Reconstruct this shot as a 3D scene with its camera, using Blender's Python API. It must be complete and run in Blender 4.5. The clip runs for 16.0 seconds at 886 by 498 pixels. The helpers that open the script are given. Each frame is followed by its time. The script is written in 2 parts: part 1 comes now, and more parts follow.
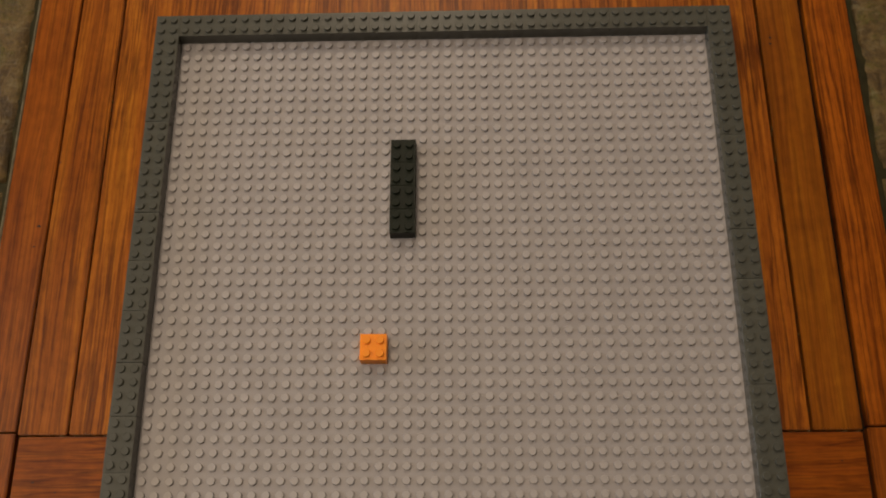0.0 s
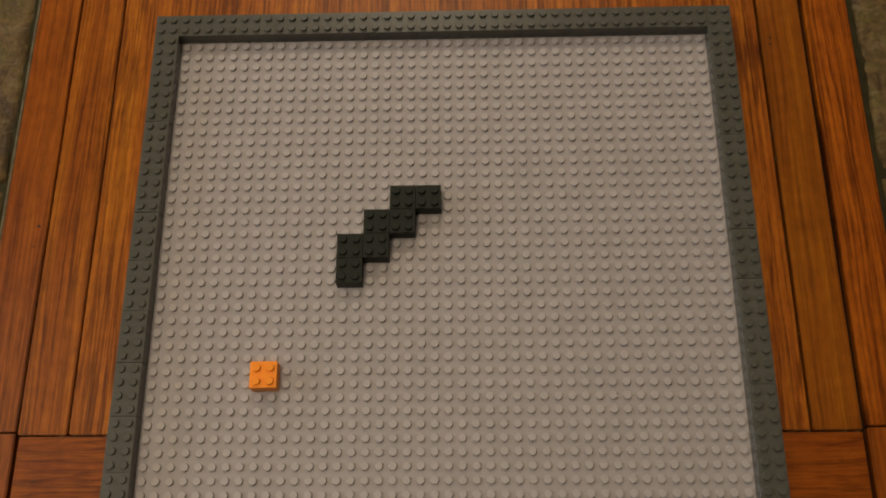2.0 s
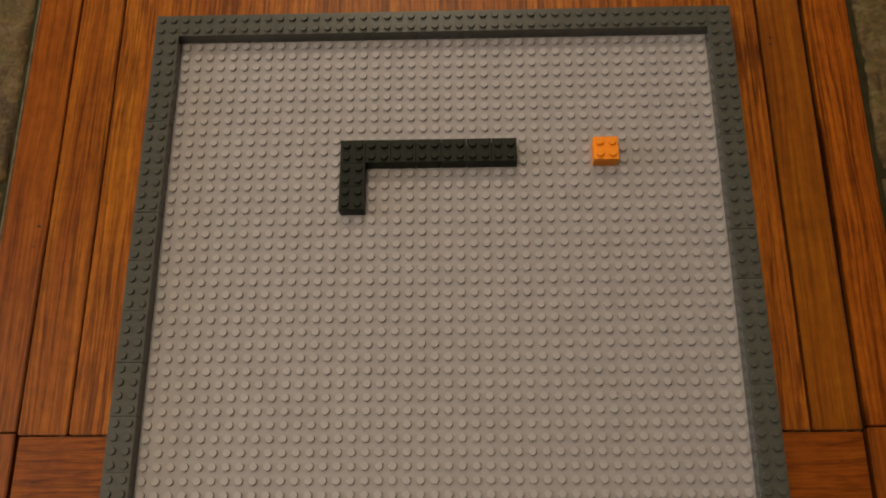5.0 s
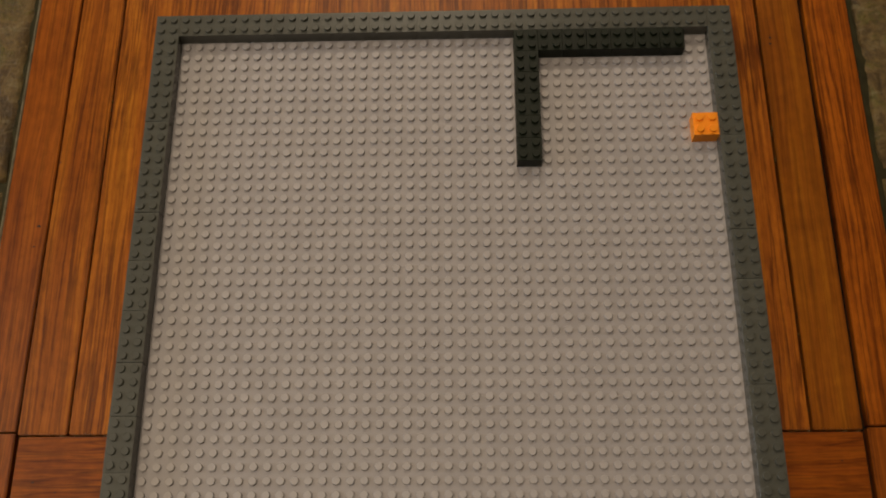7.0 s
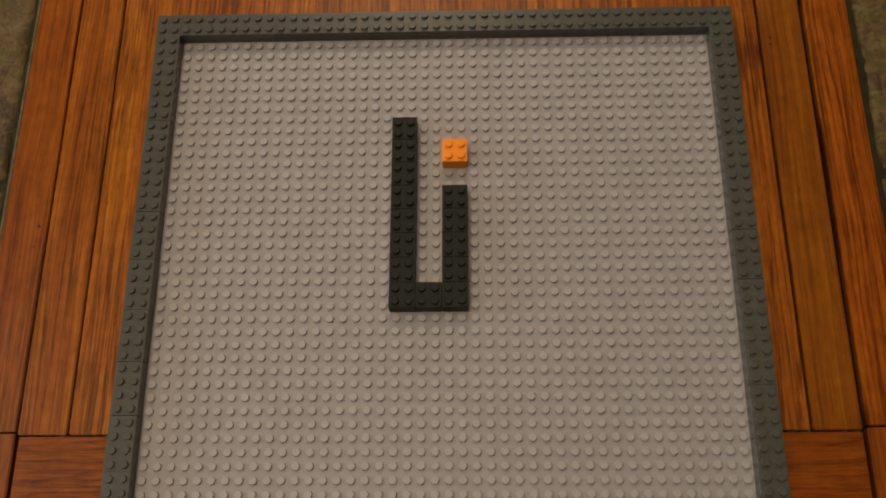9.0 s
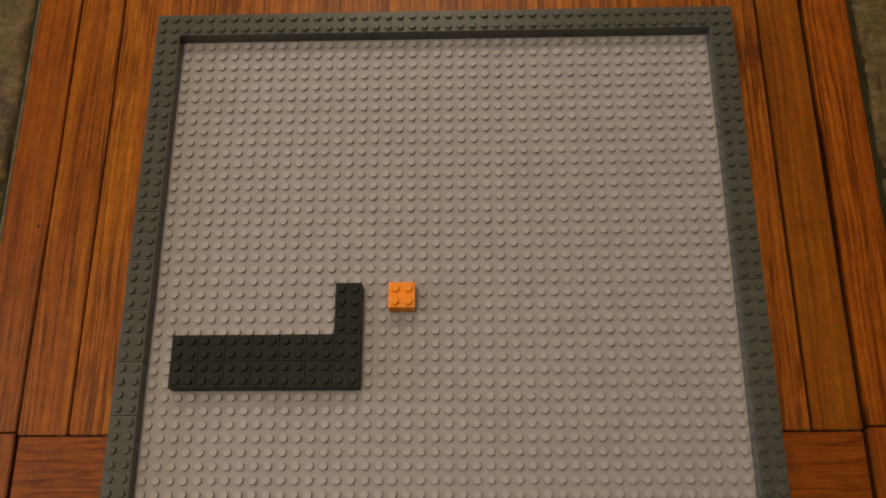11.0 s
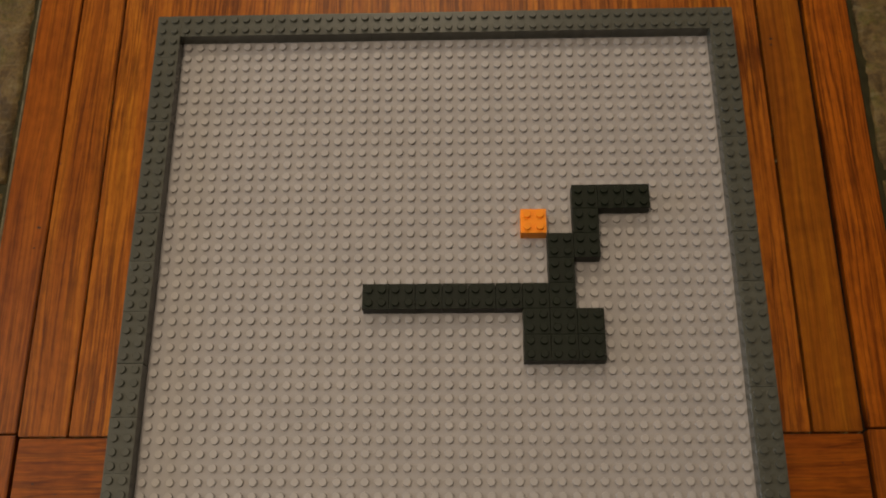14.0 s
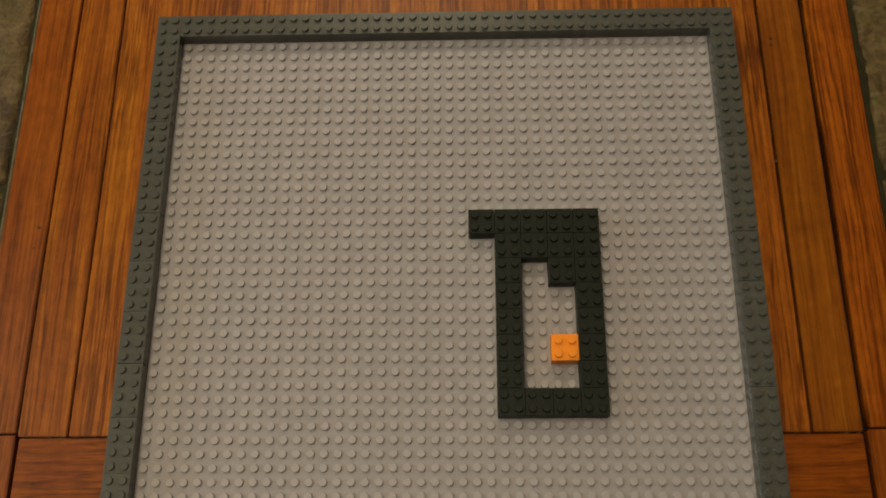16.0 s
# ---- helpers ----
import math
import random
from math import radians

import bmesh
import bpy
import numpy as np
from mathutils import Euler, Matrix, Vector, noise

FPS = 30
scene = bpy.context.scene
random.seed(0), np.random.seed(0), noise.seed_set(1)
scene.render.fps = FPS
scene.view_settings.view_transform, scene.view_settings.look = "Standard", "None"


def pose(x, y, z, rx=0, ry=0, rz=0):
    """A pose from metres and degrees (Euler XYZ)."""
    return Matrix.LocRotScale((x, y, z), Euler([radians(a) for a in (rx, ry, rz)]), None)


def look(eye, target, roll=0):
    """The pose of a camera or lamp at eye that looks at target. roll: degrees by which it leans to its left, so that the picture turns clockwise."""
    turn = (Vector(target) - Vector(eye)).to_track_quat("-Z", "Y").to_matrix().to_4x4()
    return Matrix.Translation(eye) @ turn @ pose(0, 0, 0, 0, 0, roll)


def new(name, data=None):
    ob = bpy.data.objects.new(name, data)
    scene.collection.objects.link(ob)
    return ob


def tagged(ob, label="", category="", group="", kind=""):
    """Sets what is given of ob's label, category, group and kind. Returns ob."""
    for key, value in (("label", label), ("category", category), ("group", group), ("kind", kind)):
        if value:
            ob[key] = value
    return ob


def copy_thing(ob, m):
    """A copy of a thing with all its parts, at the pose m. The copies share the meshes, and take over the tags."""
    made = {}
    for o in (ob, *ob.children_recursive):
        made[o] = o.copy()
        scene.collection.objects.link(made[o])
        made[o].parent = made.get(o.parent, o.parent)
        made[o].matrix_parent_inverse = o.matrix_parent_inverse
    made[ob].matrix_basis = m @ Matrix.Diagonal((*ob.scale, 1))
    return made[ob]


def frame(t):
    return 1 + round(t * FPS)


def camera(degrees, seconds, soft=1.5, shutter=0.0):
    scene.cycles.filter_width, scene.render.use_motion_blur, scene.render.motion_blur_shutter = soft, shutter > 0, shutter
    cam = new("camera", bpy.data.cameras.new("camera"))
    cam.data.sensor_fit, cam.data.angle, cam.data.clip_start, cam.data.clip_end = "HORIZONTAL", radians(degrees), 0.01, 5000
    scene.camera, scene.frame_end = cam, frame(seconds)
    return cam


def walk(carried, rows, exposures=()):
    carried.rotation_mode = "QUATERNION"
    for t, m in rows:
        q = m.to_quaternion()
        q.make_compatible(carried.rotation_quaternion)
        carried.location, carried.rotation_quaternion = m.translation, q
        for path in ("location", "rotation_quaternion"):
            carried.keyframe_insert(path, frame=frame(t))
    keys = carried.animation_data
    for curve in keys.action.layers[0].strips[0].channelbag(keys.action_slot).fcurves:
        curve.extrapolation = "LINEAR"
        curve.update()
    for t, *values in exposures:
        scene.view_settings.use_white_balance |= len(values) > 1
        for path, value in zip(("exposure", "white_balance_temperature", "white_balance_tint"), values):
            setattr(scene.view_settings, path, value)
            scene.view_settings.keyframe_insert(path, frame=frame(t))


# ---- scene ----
# camera: stands still over the board, nudged by a hair late on
cam = camera(48.753, 16.0, soft=2.0)
REST = look((0.01859, -0.19025, 0.56580), (0.00086, 0.02466, 0.0), -5.1095)
NUDGED = look((0.01862, -0.18844, 0.56600), (0.00070, 0.02565, 0.0), -5.1656)
EXPOSURES = [(0.0, -0.10, 6500, 12.0), (3.0, -0.11, 6500, 9.8), (8.0, -0.11, 6500, 9.8), (13.9, -0.10, 6500, 8.6), (14.6, -0.04, 6500, 4.6), (16.0, -0.07, 6500, 3.0)]
walk(cam, [(0.0, REST), (13.9333, REST), (13.9667, NUDGED), (16.0, NUDGED)], EXPOSURES)

# ---- light: unseen warm lamps and an added, unseen dim window in a closed room, evening ----
world = bpy.data.worlds.new("world")
scene.world = world
world.use_nodes = True
world.node_tree.nodes["Background"].inputs["Color"].default_value = (0.25, 0.35, 0.55, 1)
world.node_tree.nodes["Background"].inputs["Strength"].default_value = 0.3


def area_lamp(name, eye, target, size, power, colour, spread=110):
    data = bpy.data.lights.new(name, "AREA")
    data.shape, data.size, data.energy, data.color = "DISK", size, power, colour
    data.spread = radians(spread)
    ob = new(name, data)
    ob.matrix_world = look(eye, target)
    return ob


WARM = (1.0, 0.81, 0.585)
# lamps added out of view, placed and balanced until the shading fitted
area_lamp("unseen_lamp_middle", (-0.10, 0.40, 2.30), (-0.10, 0.3999, 0), 1.0, 2.7, WARM)
area_lamp("unseen_lamp_south", (-0.50, -0.42, 2.30), (-0.50, -0.4201, 0), 0.45, 5.3, WARM)
area_lamp("unseen_lamp_west", (-1.60, 0.30, 1.85), (0, 0, 0), 1.0, 2.8, WARM)
area_lamp("unseen_lamp_north", (-0.20, 2.60, 2.30), (-0.20, 2.5999, 0), 1.1, 44.0, WARM, 170)
# bluish side light, added with an unseen window to brighten the right rim wall
side_fill = area_lamp("bluish_fill_light", (-3.28, 0.25, 0.95), (0, 0, 0), 1.3, 15.0, (0.84, 0.90, 1.0))
side_fill.data.shape, side_fill.data.size_y = "RECTANGLE", 0.9
side_fill.matrix_world = look((-3.28, 0.25, 0.95), (0, 0.25, 0.80))


# ---- materials ----
class Mat:
    """A node material with a principled shader and short ways to add nodes."""

    def __init__(self, name, rough=0.5, metallic=0.0, coat=0.0):
        self.m = bpy.data.materials.new(name)
        self.m.use_nodes = True
        self.t = self.m.node_tree
        self.p = self.t.nodes["Principled BSDF"]
        self.p.inputs["Roughness"].default_value = rough
        self.p.inputs["Metallic"].default_value = metallic
        self.p.inputs["Coat Weight"].default_value = coat

    def node(self, kind, **values):
        n = self.t.nodes.new(kind)
        for k, v in values.items():
            n.inputs[k.replace("_", " ")].default_value = v
        return n

    def link(self, a, b):
        self.t.links.new(a, b)

    def coords(self, scale=(1, 1, 1), out="Object", offset=None):
        c = self.t.nodes.new("ShaderNodeTexCoord")
        m = self.t.nodes.new("ShaderNodeMapping")
        m.inputs["Scale"].default_value = scale
        self.link(c.outputs[out], m.inputs["Vector"])
        if offset is not None:
            self.link(offset, m.inputs["Location"])
        return m.outputs["Vector"]

    def noise(self, vec, scale, detail=3.0, rough=0.55, distort=0.0):
        n = self.node("ShaderNodeTexNoise", Scale=scale, Detail=detail, Roughness=rough, Distortion=distort)
        self.link(vec, n.inputs["Vector"])
        return n.outputs["Fac"]

    def ramp(self, fac, stops):
        r = self.t.nodes.new("ShaderNodeValToRGB")
        el = r.color_ramp.elements
        while len(el) < len(stops):
            el.new(0.5)
        for e, (at, c) in zip(el, stops):
            e.position, e.color = at, (*c, 1) if len(c) == 3 else c
        self.link(fac, r.inputs["Fac"])
        return r.outputs["Color"]

    def mix(self, fac, a, b, how="MIX"):
        x = self.t.nodes.new("ShaderNodeMix")
        x.data_type, x.blend_type = "RGBA", how
        for v, s in ((fac, x.inputs[0]), (a, x.inputs[6]), (b, x.inputs[7])):
            if hasattr(v, "is_linked"):
                self.link(v, s)
            else:
                s.default_value = v if not isinstance(v, tuple) else (*v, 1)
        return x.outputs[2]

    def math(self, how, a, b=0.0):
        x = self.t.nodes.new("ShaderNodeMath")
        x.operation = how
        for v, s in ((a, x.inputs[0]), (b, x.inputs[1])):
            if hasattr(v, "is_linked"):
                self.link(v, s)
            else:
                s.default_value = v
        return x.outputs[0]

    def random(self):
        return self.t.nodes.new("ShaderNodeObjectInfo").outputs["Random"]

    def colour(self, c):
        self.link(c, self.p.inputs["Base Color"])

    def rough(self, fac, low, high):
        r = self.node("ShaderNodeMapRange", To_Min=low, To_Max=high)
        self.link(fac, r.inputs["Value"])
        self.link(r.outputs["Result"], self.p.inputs["Roughness"])

    def bump(self, height, strength, distance):
        b = self.node("ShaderNodeBump", Strength=strength, Distance=distance)
        self.link(height, b.inputs["Height"])
        self.link(b.outputs["Normal"], self.p.inputs["Normal"])


def plastic(name, dark, light, rough=0.28, spread=0.05, gloss=0.5):
    """Moulded toy plastic: faint mottling, fine scratches in the gloss."""
    m = Mat(name, rough)
    m.p.inputs["Specular IOR Level"].default_value = gloss
    v = m.coords()
    base = m.ramp(m.noise(v, 45.0, 4.0), [(0.3, dark), (0.7, light)])
    tone = m.node("ShaderNodeMapRange", To_Min=1.0 - spread, To_Max=1.0 + spread)
    m.link(m.random(), tone.inputs["Value"])
    hsv = m.node("ShaderNodeHueSaturation")
    m.link(base, hsv.inputs["Color"])
    m.link(tone.outputs["Result"], hsv.inputs["Value"])
    m.colour(hsv.outputs["Color"])
    m.rough(m.noise(v, 260.0, 3.0), rough - 0.06, rough + 0.1)
    m.bump(m.noise(v, 900.0, 2.0), 0.06, 0.0002)
    return m.m


def wood(name, along, lines=0.6, bands=0.6, pitch=3.0, tint=(1.0, 1.0, 1.0), short=1.0, seed=0.0):
    """Varnished orange-brown wood, its grain along the given axis. lines: how dark the growth lines are; bands: how far
    the broad stripes differ; pitch: millimetres from line to line; short: how soon a line ends."""
    m = Mat(name, 0.36, coat=0.03)
    m.p.inputs["Coat Roughness"].default_value = 0.25
    m.p.inputs["Specular IOR Level"].default_value = 0.20
    rnd = m.random()
    off = m.node("ShaderNodeCombineXYZ")
    m.link(m.math("MULTIPLY", rnd, 3.7), off.inputs["X"])
    m.link(m.math("ADD", m.math("MULTIPLY", rnd, 2.3), seed), off.inputs["Y"])
    here = m.coords(offset=off.outputs["Vector"])
    split = m.t.nodes.new("ShaderNodeSeparateXYZ")
    m.link(here, split.inputs["Vector"])
    across, length = (split.outputs["X"], split.outputs["Y"]) if along == "y" else (split.outputs["Y"], split.outputs["X"])

    def grain(u, cross, long_):
        c = m.node("ShaderNodeCombineXYZ")
        m.link(m.math("MULTIPLY", u, cross), c.inputs["X"])
        m.link(m.math("MULTIPLY", length, long_), c.inputs["Y"])
        return c.outputs["Vector"]

    def times(c, fac, stops):
        return m.mix(1.0, c, m.ramp(fac, stops), "MULTIPLY")

    # the grain wanders by a few millimetres along its way
    slow = m.math("SUBTRACT", m.noise(grain(across, 10.0, 5.0), 1.0, 1.0), 0.5)
    quick = m.math("SUBTRACT", m.noise(grain(across, 150.0, 110.0), 1.0, 3.0, 0.65), 0.5)
    u = m.math("ADD", across, m.math("ADD", m.math("MULTIPLY", slow, 0.010), m.math("MULTIPLY", quick, 0.0011)))
    broad = m.noise(grain(u, 105.0, 2.6 * short), 1.0, 5.0, 0.66)
    mid = (0.262, 0.0735, 0.0068)
    dark, red, light, gold = (0.120, 0.029, 0.0040), (0.205, 0.053, 0.0058), (0.345, 0.114, 0.0090), (0.420, 0.162, 0.0125)
    shades = [(0.28, dark), (0.40, red), (0.50, mid), (0.60, light), (0.74, gold)]
    base = m.ramp(broad, [(at, tuple((k + (c - k) * bands) * f for c, k, f in zip(shade, mid, tint))) for at, shade in shades])
    # growth lines, thin and dark, here and there pale between them
    rings = m.noise(grain(u, 1000.0 / pitch, 4.5 * short), 1.0, 3.0, 0.66)
    where = m.noise(grain(u, 42.0, 5.0), 1.0, 2.0)
    line = m.ramp(rings, [(0.38, (0.40, 0.33, 0.30)), (0.46, (0.84, 0.80, 0.78)), (0.52, (1.0, 1.0, 1.0)), (0.68, (1.20, 1.22, 1.18))])
    c = m.mix(m.ramp(where, [(0.36, (0.45 * lines,) * 3), (0.56, (lines,) * 3)]), base, line, "MULTIPLY")
    # thin dark veins
    vein = m.math("ABSOLUTE", m.math("SUBTRACT", m.noise(grain(u, 430.0 / pitch, 3.6 * short), 1.0, 2.0, 0.6), 0.5))
    thin = m.ramp(vein, [(0.0, (0.20, 0.14, 0.13)), (0.025, (0.42, 0.35, 0.33)), (0.055, (1.04, 1.04, 1.04))])
    c = m.mix(m.ramp(where, [(0.36, (0.45 * lines,) * 3), (0.54, (lines,) * 3)]), c, thin, "MULTIPLY")
    # pores and short dashes
    pores = m.noise(grain(u, 900.0, 24.0), 1.0, 3.0, 0.65)
    c = times(c, pores, [(0.30, (1.0 - 0.62 * lines, 1.0 - 0.66 * lines, 1.0 - 0.68 * lines)), (0.46, (1.0, 1.0, 1.0)), (0.75, (1.08, 1.09, 1.06))])
    flecks = m.noise(grain(u, 420.0, 70.0), 1.0, 3.0, 0.7)
    c = times(c, flecks, [(0.30, (1.0 - 0.34 * lines, 1.0 - 0.38 * lines, 1.0 - 0.38 * lines)), (0.50, (1.0, 1.0, 1.0)), (0.70, (1.0 + 0.2 * lines,) * 3)])
    # cloudy darker patches in the varnish, pinholes
    c = times(c, m.noise(here, 26.0, 4.0, 0.6, 0.8), [(0.30, (0.86, 0.83, 0.82)), (0.48, (1.0, 1.0, 1.0)), (0.72, (1.10, 1.12, 1.08))])
    c = times(c, m.noise(here, 140.0, 3.0, 0.6), [(0.3, (0.90, 0.88, 0.86)), (0.7, (1.08, 1.09, 1.06))])
    c = times(c, m.noise(here, 95.0, 2.0, 0.4), [(0.17, (0.25, 0.2, 0.2)), (0.21, (1.0, 1.0, 1.0))])
    tone = m.node("ShaderNodeMapRange", To_Min=0.94, To_Max=1.06)
    m.link(rnd, tone.inputs["Value"])
    hsv = m.node("ShaderNodeHueSaturation")
    m.link(c, hsv.inputs["Color"])
    m.link(tone.outputs["Result"], hsv.inputs["Value"])
    m.colour(hsv.outputs["Color"])
    m.rough(pores, 0.42, 0.24)
    m.bump(pores, 0.25, 0.0003)
    return m.m


def slate():
    m = Mat("slate", 0.55)
    rnd = m.math("MULTIPLY", m.random(), 5.0)
    off = m.node("ShaderNodeCombineXYZ")
    m.link(rnd, off.inputs["X"])
    v = m.coords(offset=off.outputs["Vector"])
    big = m.noise(v, 24.0, 7.0, 0.66, 1.4)
    fine = m.noise(v, 190.0, 6.0, 0.7)
    c = m.ramp(big, [(0.28, (0.040, 0.027, 0.009)), (0.42, (0.095, 0.060, 0.019)), (0.52, (0.178, 0.119, 0.044)), (0.60, (0.124, 0.099, 0.024)), (0.72, (0.158, 0.146, 0.026))])
    c = m.mix(0.7, c, m.ramp(fine, [(0.36, (0.42, 0.38, 0.36)), (0.62, (1.25, 1.23, 1.18))]), "MULTIPLY")
    veins = m.noise(m.coords((18.0, 44.0, 22.0), offset=off.outputs["Vector"]), 1.0, 5.0, 0.7, 2.0)
    c = m.mix(m.ramp(veins, [(0.55, (0.0, 0.0, 0.0)), (0.68, (0.6, 0.6, 0.6))]), c, (0.26, 0.215, 0.115))
    m.colour(c)
    m.rough(fine, 0.35, 0.6)
    m.p.inputs["Specular IOR Level"].default_value = 0.3
    m.bump(m.math("ADD", big, m.math("MULTIPLY", fine, 0.35)), 1.0, 0.006)
    return m.m


def plain(name, colour, rough, scale=60.0, contrast=0.15, bump=0.2, depth=0.001):
    m = Mat(name, rough)
    v = m.coords()
    lo, hi = tuple(k * (1 - contrast) for k in colour), tuple(k * (1 + contrast) for k in colour)
    m.colour(m.ramp(m.noise(v, scale, 5.0), [(0.3, lo), (0.7, hi)]))
    m.bump(m.noise(v, scale * 3, 3.0), bump, depth)
    return m.m


# shade between the studs is put into the colours: plate darker, studs lighter
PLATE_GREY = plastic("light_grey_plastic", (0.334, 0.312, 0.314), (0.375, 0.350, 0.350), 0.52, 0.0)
STUD_GREY = plastic("lit_light_grey_plastic", (0.393, 0.368, 0.364), (0.440, 0.411, 0.406), 0.50, 0.0)
RIM_GREY = plastic("dark_grey_plastic", (0.078, 0.080, 0.067), (0.094, 0.095, 0.079), 0.22, 0.06)
BLACK = plastic("black_plastic", (0.0036, 0.0072, 0.0022), (0.0054, 0.0100, 0.0034), 0.44, 0.12, 0.24)
ORANGE = plastic("orange_plastic", (0.99, 0.305, 0.014), (1.0, 0.33, 0.017), 0.36, 0.0, 0.25)
WOOD_Y = wood("varnished_wood_lengthwise", "y", 0.65, 0.45, 2.3, (1.18, 1.18, 1.05))
WOOD_RED = wood("reddish_varnished_wood", "y", 0.5, 0.45, 2.2, (1.06, 1.00, 0.98))
WOOD_BANDED = wood("banded_varnished_wood", "y", 0.72, 0.6, 2.6, (1.27, 1.33, 1.15), 1.3, 0.37)
WOOD_PLAIN = wood("plain_varnished_wood", "y", 0.35, 0.4, 2.4, (0.99, 1.05, 0.66))
WOOD_FINE = wood("fine_lined_varnished_wood", "y", 0.75, 0.4, 2.1, (1.22, 1.12, 0.78))
WOOD_X = wood("varnished_wood_crosswise", "x", 0.5, 0.55, 2.4, (1.02, 0.88, 0.66), 3.0)
SLATE = slate()
GROUT = plain("grout", (0.034, 0.030, 0.012), 0.85, 90.0, 0.3, 0.5)
CAULK = plain("caulk", (0.15, 0.128, 0.080), 0.8, 120.0, 0.35, 0.4)
DENT = plain("dark_dent", (0.035, 0.012, 0.004), 0.7, 400.0, 0.3, 0.2)
CRUMB = plain("crumb", (0.15, 0.105, 0.05), 0.9, 400.0, 0.4, 0.2)
GAP = plain("dark_underlay", (0.012, 0.008, 0.005), 0.8, 90.0, 0.3, 0.3)
for m in (GAP, GROUT, CAULK):
    m.node_tree.nodes["Principled BSDF"].inputs["Specular IOR Level"].default_value = 0.05 if m is GAP else 0.2
WALL = plain("painted_wall", (0.42, 0.37, 0.30), 0.8, 30.0, 0.03, 0.1)
PAINT = plain("white_paint", (0.75, 0.74, 0.70), 0.45, 50.0, 0.04, 0.05)
glass = Mat("window_glass", 0.02)
glass.p.inputs["Transmission Weight"].default_value = 1.0
GLASS = glass.m
CARPET = plain("carpet", (0.22, 0.17, 0.12), 0.95, 150.0, 0.25, 0.6, 0.004)


# ---- mesh helpers ----
def part(name, mesh, material, parent=None, label="", at=None, kind=""):
    if not mesh.materials:
        mesh.materials.append(material)
    ob = new(name, mesh)
    if parent is not None:
        ob.parent = parent
    if at is not None:
        ob.matrix_basis = at
    return tagged(ob, label, kind=kind)


def mesh_of(name, verts, faces, smooth=()):
    me = bpy.data.meshes.new(name)
    me.from_pydata(verts, [], faces)
    for i in smooth:
        me.polygons[i].use_smooth = True
    me.update()
    return me


def box_mesh(name, x0, x1, y0, y1, z0, z1, bevel=0.0, segments=2):
    bm = bmesh.new()
    bmesh.ops.create_cube(bm, size=1)
    for v in bm.verts:
        v.co = ((x0 + x1) / 2 + v.co.x * (x1 - x0), (y0 + y1) / 2 + v.co.y * (y1 - y0), (z0 + z1) / 2 + v.co.z * (z1 - z0))
    if bevel:
        bmesh.ops.bevel(bm, geom=bm.edges[:], offset=bevel, segments=segments, affect="EDGES")
    me = bpy.data.meshes.new(name)
    bm.to_mesh(me)
    bm.free()
    return me


# ---- brick system: 8 mm pitch ----
PITCH, BRICK_H, STUD_R, STUD_H = 0.008, 0.0096, 0.0024, 0.0018


def stud_geometry(cx, cy, z, seg=16):
    verts, faces, smooth = [], [], []
    for r, h in ((STUD_R, 0.0), (STUD_R, STUD_H - 0.00022), (STUD_R - 0.00022, STUD_H)):
        for k in range(seg):
            a = 2 * math.pi * k / seg
            verts.append((cx + r * math.cos(a), cy + r * math.sin(a), z + h))
    for ring in (0, 1):
        for k in range(seg):
            n = (k + 1) % seg
            smooth.append(len(faces))
            faces.append((ring * seg + k, ring * seg + n, (ring + 1) * seg + n, (ring + 1) * seg + k))
    faces.append(tuple(range(2 * seg, 3 * seg)))
    return verts, faces, smooth


def brick_mesh(name, nx, ny, gap=0.0001):
    """A hollow brick shell of nx by ny studs, its base at z = 0, centred."""
    hx, hy, c, top = nx * PITCH / 2 - gap, ny * PITCH / 2 - gap, min(0.00009, 0.00003 + gap), BRICK_H

    def ring(ax, ay, ch, z):
        return [(ax, -ay + ch, z), (ax, ay - ch, z), (ax - ch, ay, z), (-ax + ch, ay, z), (-ax, ay - ch, z), (-ax, -ay + ch, z), (-ax + ch, -ay, z), (ax - ch, -ay, z)]

    wall = 0.00145
    rings = [ring(hx - wall, hy - wall, 0.0004, top - 0.0012), ring(hx - wall, hy - wall, 0.0004, 0.0), ring(hx, hy, c, 0.0), ring(hx, hy, c, top - c), ring(hx - c, hy - c, c * 0.5, top)]
    verts = [v for r in rings for v in r]
    faces = []
    for i in range(4):
        for k in range(8):
            n = (k + 1) % 8
            faces.append((i * 8 + k, i * 8 + n, (i + 1) * 8 + n, (i + 1) * 8 + k))
    faces.append(tuple(range(32, 40)))
    faces.append(tuple(reversed(range(0, 8))))
    return mesh_of(name, verts, faces)


def stud_mesh(name, material):
    me = mesh_of(name, *stud_geometry(0, 0, 0))
    me.materials.append(material)
    return me


def stud_places(nx, ny):
    return [((i - (nx - 1) / 2) * PITCH, (j - (ny - 1) / 2) * PITCH) for i in range(nx) for j in range(ny)]


def toy_brick(name, material, label, group):
    thing = new(name)
    thing.empty_display_size = 0.01
    body = part("body", brick_mesh("brick_body", 2, 2), material, thing)
    me = stud_mesh("brick_stud", material)
    for x, y in stud_places(2, 2):
        part("stud", me, material, thing, at=pose(x, y, BRICK_H))
    return tagged(thing, label, "toy brick", group)


# ---- room ----
FLOOR_Z, CEIL_Z, ROOM = -0.46, 2.34, 3.3
TABLE_Z = -0.0016


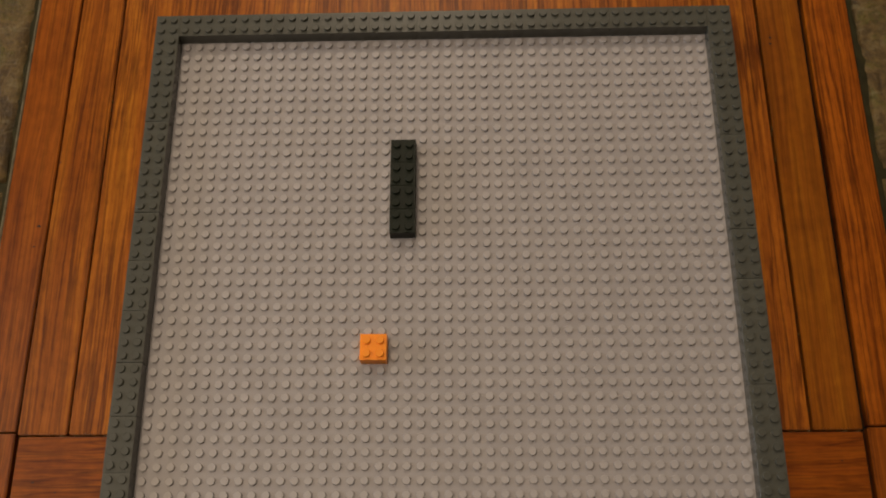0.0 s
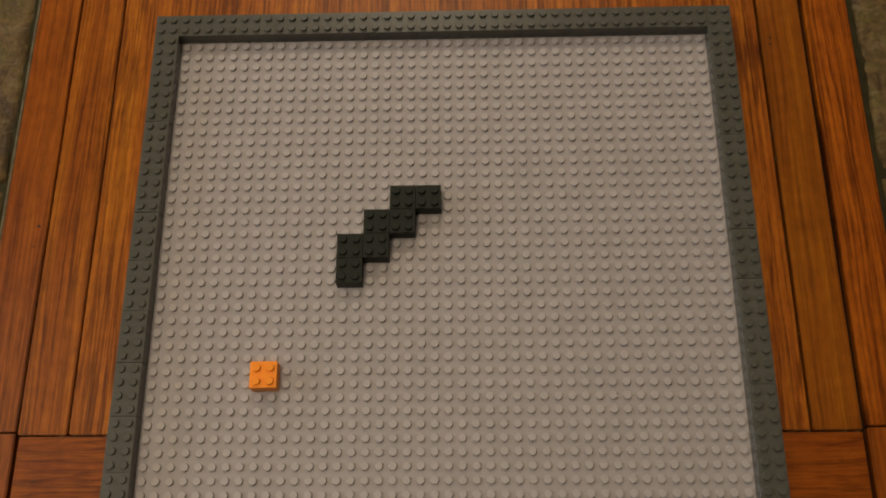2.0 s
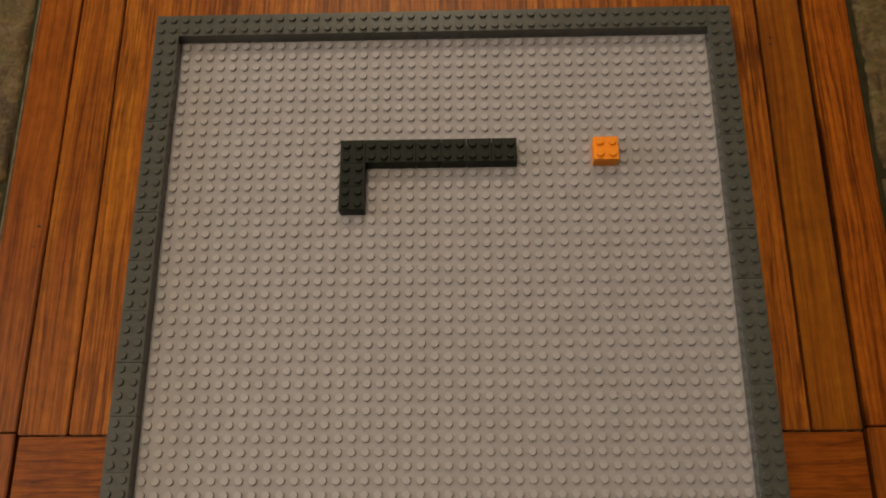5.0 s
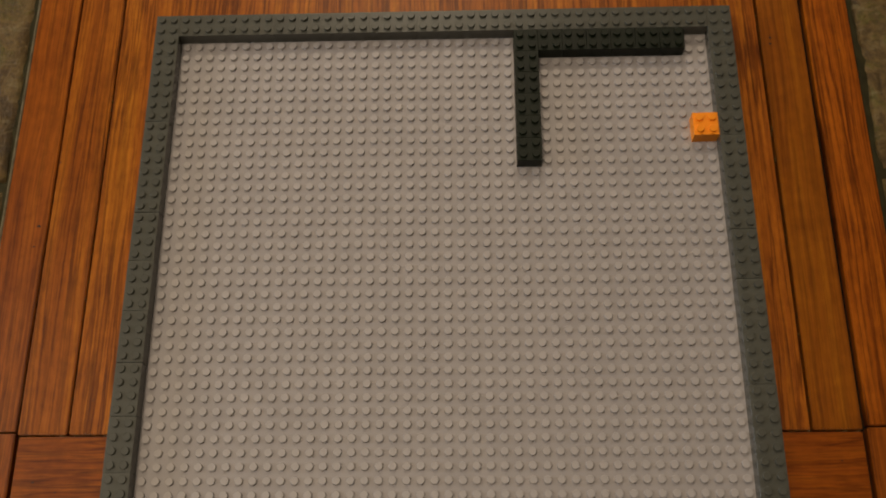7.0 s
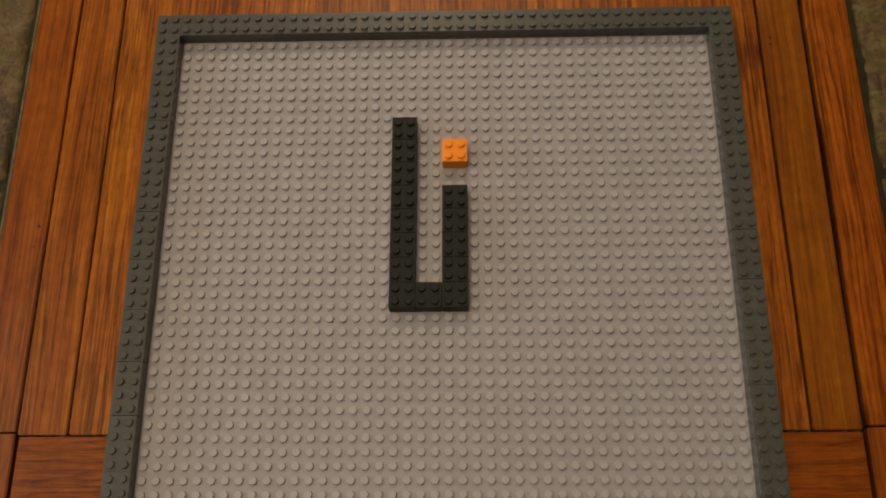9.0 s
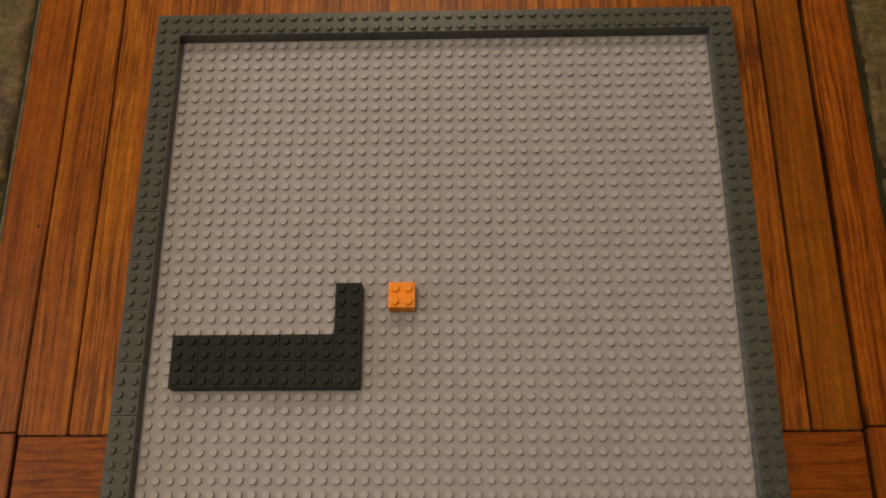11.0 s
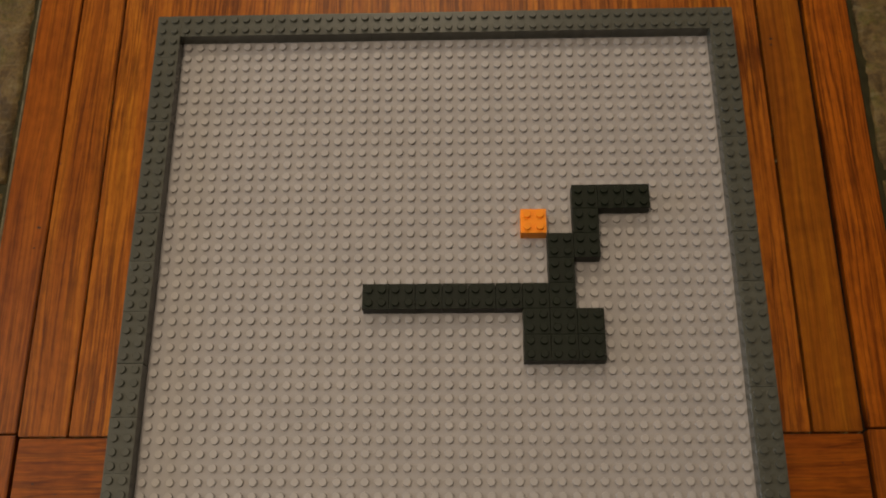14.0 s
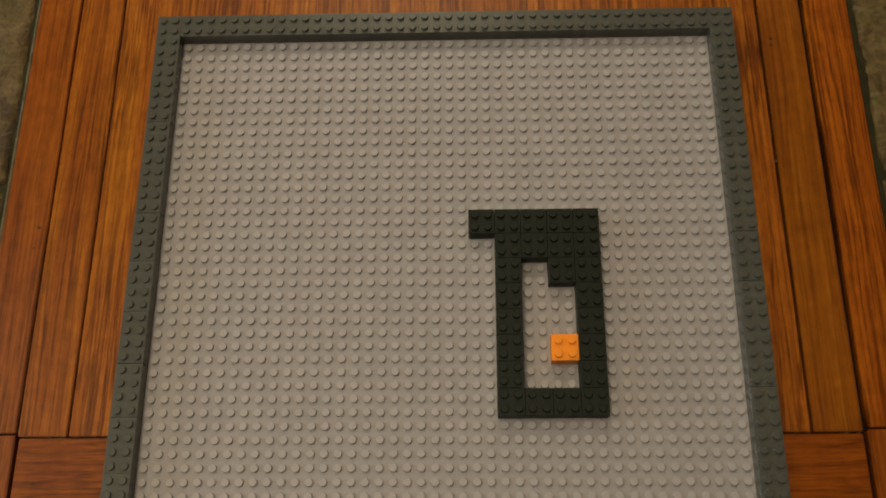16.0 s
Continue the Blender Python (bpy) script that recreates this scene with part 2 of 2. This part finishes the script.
def room():
    t = 0.1
    tagged(part("floor", box_mesh("floor", -ROOM, ROOM, -ROOM, ROOM, FLOOR_Z - t, FLOOR_Z), CARPET, kind="structure"), "plain brown carpeted floor", "floor")
    tagged(part("ceiling", box_mesh("ceiling", -ROOM, ROOM, -ROOM, ROOM, CEIL_Z, CEIL_Z + t), WALL, kind="structure"), "plain beige painted ceiling", "ceiling")
    bm = bmesh.new()
    west = (("low", -ROOM - t, ROOM + t, FLOOR_Z - t, 0.34), ("high", -ROOM - t, ROOM + t, 1.26, CEIL_Z + t), ("near", -ROOM - t, -0.42, 0.34, 1.26), ("far", 0.92, ROOM + t, 0.34, 1.26))
    for _, y0, y1, z0, z1 in west:
        piece = box_mesh("piece", -ROOM - t, -ROOM, y0, y1, z0, z1)
        bm.from_mesh(piece)
        bpy.data.meshes.remove(piece)
    me = bpy.data.meshes.new("wall_west")
    bm.to_mesh(me)
    bm.free()
    tagged(part("wall_west", me, WALL, kind="structure"), "plain beige painted wall with a window opening", "wall")
    # window out of view, put in to back the bluish side light
    window = tagged(new("window_1"), "unseen white-framed window in a beige wall, added for bluish side light", "window", kind="structure")
    for y0, y1, z0, z1 in ((-0.42, 0.92, 0.34, 0.39), (-0.42, 0.92, 1.21, 1.26), (-0.42, -0.37, 0.39, 1.21), (0.87, 0.92, 0.39, 1.21)):
        part("window_frame", box_mesh("window_frame", -ROOM - 0.08, -ROOM - 0.03, y0, y1, z0, z1, 0.004), PAINT, window)
    pane = part("pane", box_mesh("pane", -ROOM - 0.058, -ROOM - 0.054, -0.37, 0.87, 0.39, 1.21), GLASS, window)
    pane.visible_shadow = False
    for name, x0, x1, y0, y1 in (("wall_north", -ROOM, ROOM, ROOM, ROOM + t), ("wall_south", -ROOM, ROOM, -ROOM - t, -ROOM), ("wall_east", ROOM, ROOM + t, -ROOM - t, ROOM + t)):
        tagged(part(name, box_mesh(name, x0, x1, y0, y1, FLOOR_Z - t, CEIL_Z + t), WALL, kind="structure"), "plain beige painted wall", "wall")


# ---- table: varnished planks with slate tiles let in beside them ----
def table():
    thing = new("coffee_table")
    tagged(thing, "varnished orange-brown plank table with inlaid slate tiles", "table")
    z0, z1 = TABLE_Z - 0.022, TABLE_Z
    far, near, cross = 0.62, -0.262, -0.0890
    part("underlay", box_mesh("underlay", -0.46, 0.46, near + 0.004, far - 0.004, z0 - 0.012, z1 - 0.0062), GAP, thing, "dark board under the planks")
    g = 0.0006

    def plank(x0, x1, y0, y1, grain, name="plank"):
        me = box_mesh(name, x0 - (x0 + x1) / 2, (x1 - x0) / 2, -(y1 - y0) / 2, (y1 - y0) / 2, z0, z1, 0.0006)
        part(name, me, grain, thing, at=pose((x0 + x1) / 2, (y0 + y1) / 2, 0))

    # lengthwise planks, from one side to the other
    plank(-0.2792, -0.2502 - g, cross + 0.0026, far, WOOD_RED)
    plank(-0.2502 + g, -0.2197 - g, cross + g, 0.50, WOOD_Y)
    plank(-0.2197 + g, 0.2126 - 0.0010, cross + g, 0.50, WOOD_BANDED, "centre_panel")
    plank(0.2126 + 0.0009, 0.2412, cross + g, 0.50, WOOD_PLAIN)
    plank(0.2447, 0.2735, cross + 0.0030, far, WOOD_FINE)
    # crosswise planks at both ends
    plank(-0.2484, 0.2410, -0.2000, cross - g, WOOD_X)
    plank(-0.2484, 0.2410, near, -0.2012, WOOD_X)
    plank(-0.2484, 0.2410, 0.5012, far, WOOD_X)
    plank(-0.2792, -0.2502 - g, near, cross + 0.0014, WOOD_RED)
    plank(0.2440, 0.2735, near, cross + 0.0018, WOOD_RED)
    # slate tiles in their grout beds
    for s, edge in ((-1, 0.2792), (1, 0.2735)):
        x0, x1 = sorted((s * edge, s * 0.425))
        part("grout_bed", box_mesh("grout_bed", x0, x1, near + 0.04, far - 0.04, z0, z1 - 0.0022), GROUT, thing, "grey-green grout")
        part("caulk_line", box_mesh("caulk_line", *sorted((s * (edge + 0.0004), s * (edge + 0.0022))), near + 0.041, far - 0.041, z0, z1 - 0.0005, 0.0004), CAULK if s < 0 else GROUT, thing, "grey caulk beside the wood")
        y = 0.0725 - 0.200
        for k in range(4):
            tile(thing, s, edge + 0.0046, 0.419, y - 0.000 + k * 0.2 + 0.0028, y + (k + 1) * 0.2 - 0.0028, z1 - 0.010, z1 - 0.0002, k)
        plank(*sorted((s * 0.426, s * 0.47)), near, far, WOOD_Y, "edge_rail")
        plank(*sorted((s * (edge + 0.0006), s * 0.4252)), near, near + 0.039, WOOD_X, "end_rail")
        plank(*sorted((s * (edge + 0.0006), s * 0.4252)), far - 0.039, far, WOOD_X, "end_rail")
    for x in (-0.43, 0.43):
        for y in (near + 0.05, far - 0.05):
            part("leg", box_mesh("leg", x - 0.03, x + 0.03, y - 0.03, y + 0.03, FLOOR_Z, z0 - 0.012, 0.003), WOOD_Y, thing)


def tile(thing, s, a, b, y0, y1, z0, z1, seed):
    """A split slate tile with an uneven face and chipped edges."""
    nx, ny = 34, 48
    x0, x1 = sorted((s * a, s * b))
    verts, faces = [], []
    for j in range(ny + 1):
        for i in range(nx + 1):
            u, v = i / nx, j / ny
            x, y = x0 + (x1 - x0) * u, y0 + (y1 - y0) * v
            p = Vector((x * 18, y * 18, seed + s))
            edge = min(u, 1 - u, v, 1 - v)
            chip = 0.0012 * noise.noise(p * 3.1)
            z = z1 - 0.0006 + 0.0017 * noise.noise(p) + 0.0011 * noise.noise(p * 3.3) + 0.0006 * noise.noise(p * 8) - (0.0012 if edge == 0 else 0)
            if i in (0, nx):
                x += chip
            if j in (0, ny):
                y += chip
            verts.append((x, y, z))
    for j in range(ny):
        for i in range(nx):
            q = j * (nx + 1) + i
            faces.append((q, q + 1, q + nx + 2, q + nx + 1))
    rim = [i for i in range(nx + 1)] + [(j + 1) * (nx + 1) - 1 for j in range(1, ny + 1)] + [ny * (nx + 1) + i for i in range(nx - 1, -1, -1)] + [j * (nx + 1) for j in range(ny - 1, 0, -1)]
    base = len(verts)
    verts += [(verts[q][0], verts[q][1], z0) for q in rim]
    for k in range(len(rim)):
        n = (k + 1) % len(rim)
        faces.append((rim[k], base + k, base + n, rim[n]))
    faces.append(tuple(base + k for k in reversed(range(len(rim)))))
    me = mesh_of("slate_tile", verts, faces, range(nx * ny))
    part("slate_tile", me, SLATE, thing)


# ---- game board: one large studded plate with a rim of bricks ----
BOARD = new("game_board")


def game_board():
    thing = BOARD
    tagged(thing, "light grey studded baseplate with dark grey brick rim, on the table", "toy board")
    half = 24 * PITCH
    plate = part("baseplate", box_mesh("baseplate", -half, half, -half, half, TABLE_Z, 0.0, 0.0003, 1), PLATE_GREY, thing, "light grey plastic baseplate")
    # the seven visible rows nearest to the table's end are single studs, the rest one piece
    own = range(5, 12)
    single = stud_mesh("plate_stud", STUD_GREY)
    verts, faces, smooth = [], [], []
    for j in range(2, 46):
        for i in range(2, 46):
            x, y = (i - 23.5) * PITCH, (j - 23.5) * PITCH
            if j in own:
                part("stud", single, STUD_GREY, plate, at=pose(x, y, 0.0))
                continue
            v, f, s = stud_geometry(x, y, 0.0)
            b, fb = len(verts), len(faces)
            verts += v
            faces += [tuple(b + q for q in face) for face in f]
            smooth += [fb + q for q in s]
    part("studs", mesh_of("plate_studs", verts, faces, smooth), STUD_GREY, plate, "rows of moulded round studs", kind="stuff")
    cuts = {
        "left": (0, 4, 10, 18, 22, 26, 30, 34, 38, 42, 48),
        "right": (0, 4, 12, 20, 24, 32, 40, 48),
        "top": (2, 10, 18, 22, 30, 34, 38, 46),
        "bottom": (2, 10, 18, 26, 34, 42, 46),
    }
    stud = stud_mesh("rim_stud", RIM_GREY)
    bodies = {}
    for side, at in cuts.items():
        for a, b in zip(at, at[1:]):
            n, mid = b - a, (a + b) / 2
            gap = 0.00003 if side in ("top", "bottom") else 0.00022 if b in (18, 22, 24, 34) else 0.00012 if b in (20, 30, 32) else 0.00005
            upright = side in ("left", "right")
            size = (2, n) if upright else (n, 2)
            if (size, gap) not in bodies:
                bodies[size, gap] = brick_mesh("rim_brick", *size, gap)
            if upright:
                x, y = (-23 if side == "left" else 23) * PITCH, half - mid * PITCH
            else:
                x, y = mid * PITCH - half, (23 if side == "top" else -23) * PITCH
            ob = part("rim_brick", bodies[size, gap], RIM_GREY, thing, at=pose(x, y, 0.0, 0, 0, random.uniform(-0.04, 0.04)))
            for u, v in stud_places(*size):
                part("stud", stud, RIM_GREY, ob, at=pose(u, v, BRICK_H))


def crumbs():
    """Pale crumbs and grit lodged in the joints between planks."""
    rnd = random.Random(11)
    verts, faces = [], []
    runs = [("y", -0.2197, 0.06, 0.20, 26), ("y", -0.2197, -0.088, 0.06, 34), ("y", 0.2126, -0.088, 0.20, 52), ("x", -0.0890, -0.245, -0.195, 26), ("x", -0.0890, 0.195, 0.240, 16), ("y", -0.2502, -0.085, 0.1, 9)]
    for axis, at, a, b, count in runs:
        for k in range(count):
            along, off = rnd.uniform(a, b), at + rnd.gauss(0, 0.0004)
            x, y = (off, along) if axis == "y" else (along, off)
            r = rnd.uniform(0.0002, 0.0006)
            z = TABLE_Z - rnd.uniform(0.0003, 0.0012)
            base = len(verts)
            for dx, dy, dz in ((1, 0, 0), (0, 1, 0), (-1, 0, 0), (0, -1, 0), (0, 0, 0.8), (0, 0, -8)):
                verts.append((x + dx * r * rnd.uniform(0.6, 1.3), y + dy * r * rnd.uniform(0.6, 1.5), z + dz * r))
            for q in range(4):
                n = (q + 1) % 4
                faces += [(base + q, base + n, base + 4), (base + n, base + q, base + 5)]
    verts_at = [(-0.2070, -0.0681, 0.0005), (-0.212, 0.035, 0.00025), (0.231, -0.03, 0.0002)]
    for x, y, r in verts_at:
        base = len(verts)
        verts += [(x + r, y, TABLE_Z), (x, y + r, TABLE_Z), (x - r, y, TABLE_Z), (x, y - r, TABLE_Z), (x, y, TABLE_Z + r), (x, y, TABLE_Z - r)]
        for q in range(4):
            n = (q + 1) % 4
            faces += [(base + q, base + n, base + 4), (base + n, base + q, base + 5)]
    tagged(part("crumbs", mesh_of("crumbs", verts, faces), CRUMB, kind="stuff"), "pale crumbs and grit in the plank joints", "crumbs")


def dents():
    """Small dark dents and nail holes in the wood."""
    rnd = random.Random(5)
    verts, faces = [], []
    places = ((-0.2561, 0.0440, 0.0013), (-0.2573, 0.0302, 0.0010), (-0.2485, 0.0888, 0.0009), (0.2197, 0.1735, 0.0011), (0.2192, 0.1687, 0.0011), (0.2638, 0.1629, 0.0009), (0.2615, 0.1280, 0.0006), (-0.2225, -0.1215, 0.0008), (-0.2365, -0.1157, 0.0008), (0.2270, -0.1060, 0.0006))
    for x, y, r in places:
        base = len(verts)
        for k in range(9):
            a = 2 * math.pi * k / 9
            q = r * rnd.uniform(0.6, 1.2)
            verts.append((x + 1.0 * q * math.cos(a), y + 0.7 * q * math.sin(a), TABLE_Z + 0.00006))
        verts.append((x, y, TABLE_Z - 0.0005))
        faces += [(base + k, base + (k + 1) % 9, base + 9) for k in range(9)]
        faces.append(tuple(base + k for k in range(9)))
    tagged(part("dents", mesh_of("dents", verts, faces), DENT, kind="stuff"), "small dark dents and pinholes in the varnished wood", "dents")


room()
table()
game_board()
crumbs()
dents()

# ---- the snake game: cells are two studs wide, column from the left, row from the far side ----
TURNS = [
    (9, 5), (9, 9), (8, 9), (8, 14), (10, 14), (10, 11), (13, 11), (13, 6), (10, 6), (10, 7), (9, 7), (9, 8), (8, 8), (8, 9), (7, 9), (7, 14),
    (2, 14), (2, 16), (7, 16), (7, 17), (2, 17), (2, 12), (7, 12), (7, 5), (17, 5), (17, 3), (10, 3), (10, 5), (14, 5), (14, 0), (21, 0),
    (21, 4), (9, 4), (9, 11), (11, 11), (11, 5), (8, 5), (8, 14), (1, 14), (1, 13), (7, 13), (7, 11), (10, 11), (10, 13), (11, 13), (11, 14),
    (12, 14), (12, 15), (13, 15), (13, 16), (18, 16), (18, 7), (16, 7), (16, 9), (15, 9), (15, 12), (16, 12), (16, 13), (14, 13), (14, 11),
    (8, 11), (8, 8), (16, 8), (16, 15), (13, 15), (13, 9), (15, 9), (15, 10),
]
MEALS = [(8, 13), (13, 11), (11, 6), (4, 14), (4, 17), (17, 5), (10, 4), (16, 0), (21, 4), (9, 9), (11, 5), (3, 14), (9, 11), (17, 16), (18, 11), (14, 11), (8, 11), (14, 8), (16, 15), (13, 9), (15, 13)]


def head_path():
    cells = [TURNS[0]]
    for c, r in TURNS[1:]:
        while cells[-1] != (c, r):
            x, y = cells[-1]
            cells.append((x + (c > x) - (c < x), y + (r > y) - (r < y)))
    return cells


def cell_pose(cell, key=0):
    turn = random.Random(cell[0] * 131 + cell[1] * 17 + key).uniform(-0.35, 0.35)
    return pose(-0.168 + 0.016 * cell[0], 0.168 - 0.016 * cell[1], 0.0, 0, 0, turn)


START = 3  # the head's place on its path when the clip begins
STEPS = 240


def step_time(n):
    """The head takes its n-th step at this time: fifteen steps a second."""
    return (2 * n - 1) / 30


def spare_pose(k):
    """Bricks not yet in play stand in a row on the table's near end."""
    return pose(-0.20 + 0.0185 * k, -0.232, TABLE_Z)


cells = head_path()
bricks = []
first = toy_brick("black_brick", BLACK, "black plastic two-by-two toy brick of the snake", "snake bricks")
for k in range(24):
    bricks.append(first if k == 0 else copy_thing(first, Matrix()))
food = toy_brick("orange_brick", ORANGE, "bright orange plastic two-by-two toy brick on the plate", "")


BUMP = 7.2667  # a knock shifts the board by half a millimetre while a brick goes into its far corner
BEFORE, AFTER = pose(0, 0, 0), pose(0.00042, 0, 0, 0, 0, -0.14)


def motions():
    rows = {b: [] for b in bricks}
    place = {}

    def put(b, t, m):
        """A brick stands at m on the board from t on; the board may have shifted under it."""
        rows[b].append((t, AFTER @ m if t > BUMP - 0.001 and m.translation.y > -0.2 else m))

    snake = []
    for k, b in enumerate(bricks):
        place[b] = cell_pose(cells[k], k) if k < 4 else spare_pose(k)
        put(b, 0.0, place[b])
        if k < 4:
            snake.append(b)
    spares = bricks[4:]
    meal = 0
    place[food] = cell_pose(MEALS[0], 99)
    rows[food] = []
    put(food, 0.0, place[food])
    bumped = False
    for n in range(1, STEPS + 1):
        cell, t = cells[START + n], step_time(n)
        if not bumped and t > BUMP - 0.001:
            bumped = True
            for b in snake + [food]:
                if rows[b][-1][0] < BUMP - 1 / 30 - 0.001:
                    put(b, BUMP - 1 / 30, place[b])
                put(b, BUMP, place[b])
        movers = []
        if cell == MEALS[meal]:
            b = spares.pop(0)
            meal += 1
            movers.append((food, cell_pose(MEALS[meal], 99)))
        else:
            b = snake.pop(0)
        movers.append((b, cell_pose(cell, bricks.index(b))))
        for mover, m in movers:
            if t - 1 / 30 > rows[mover][-1][0] + 0.001:
                put(mover, t - 1 / 30, place[mover])
            if rows[mover][-1][0] > t - 0.001:
                rows[mover].pop()
            place[mover] = m
            put(mover, t, m)
        snake.append(b)
    for b in bricks + [food]:
        walk(b, rows[b] + [(16.0 + 2 / 30, rows[b][-1][1])])
    walk(BOARD, [(0.0, BEFORE), (BUMP - 1 / 30, BEFORE), (BUMP, AFTER), (16.0 + 2 / 30, AFTER)])


motions()
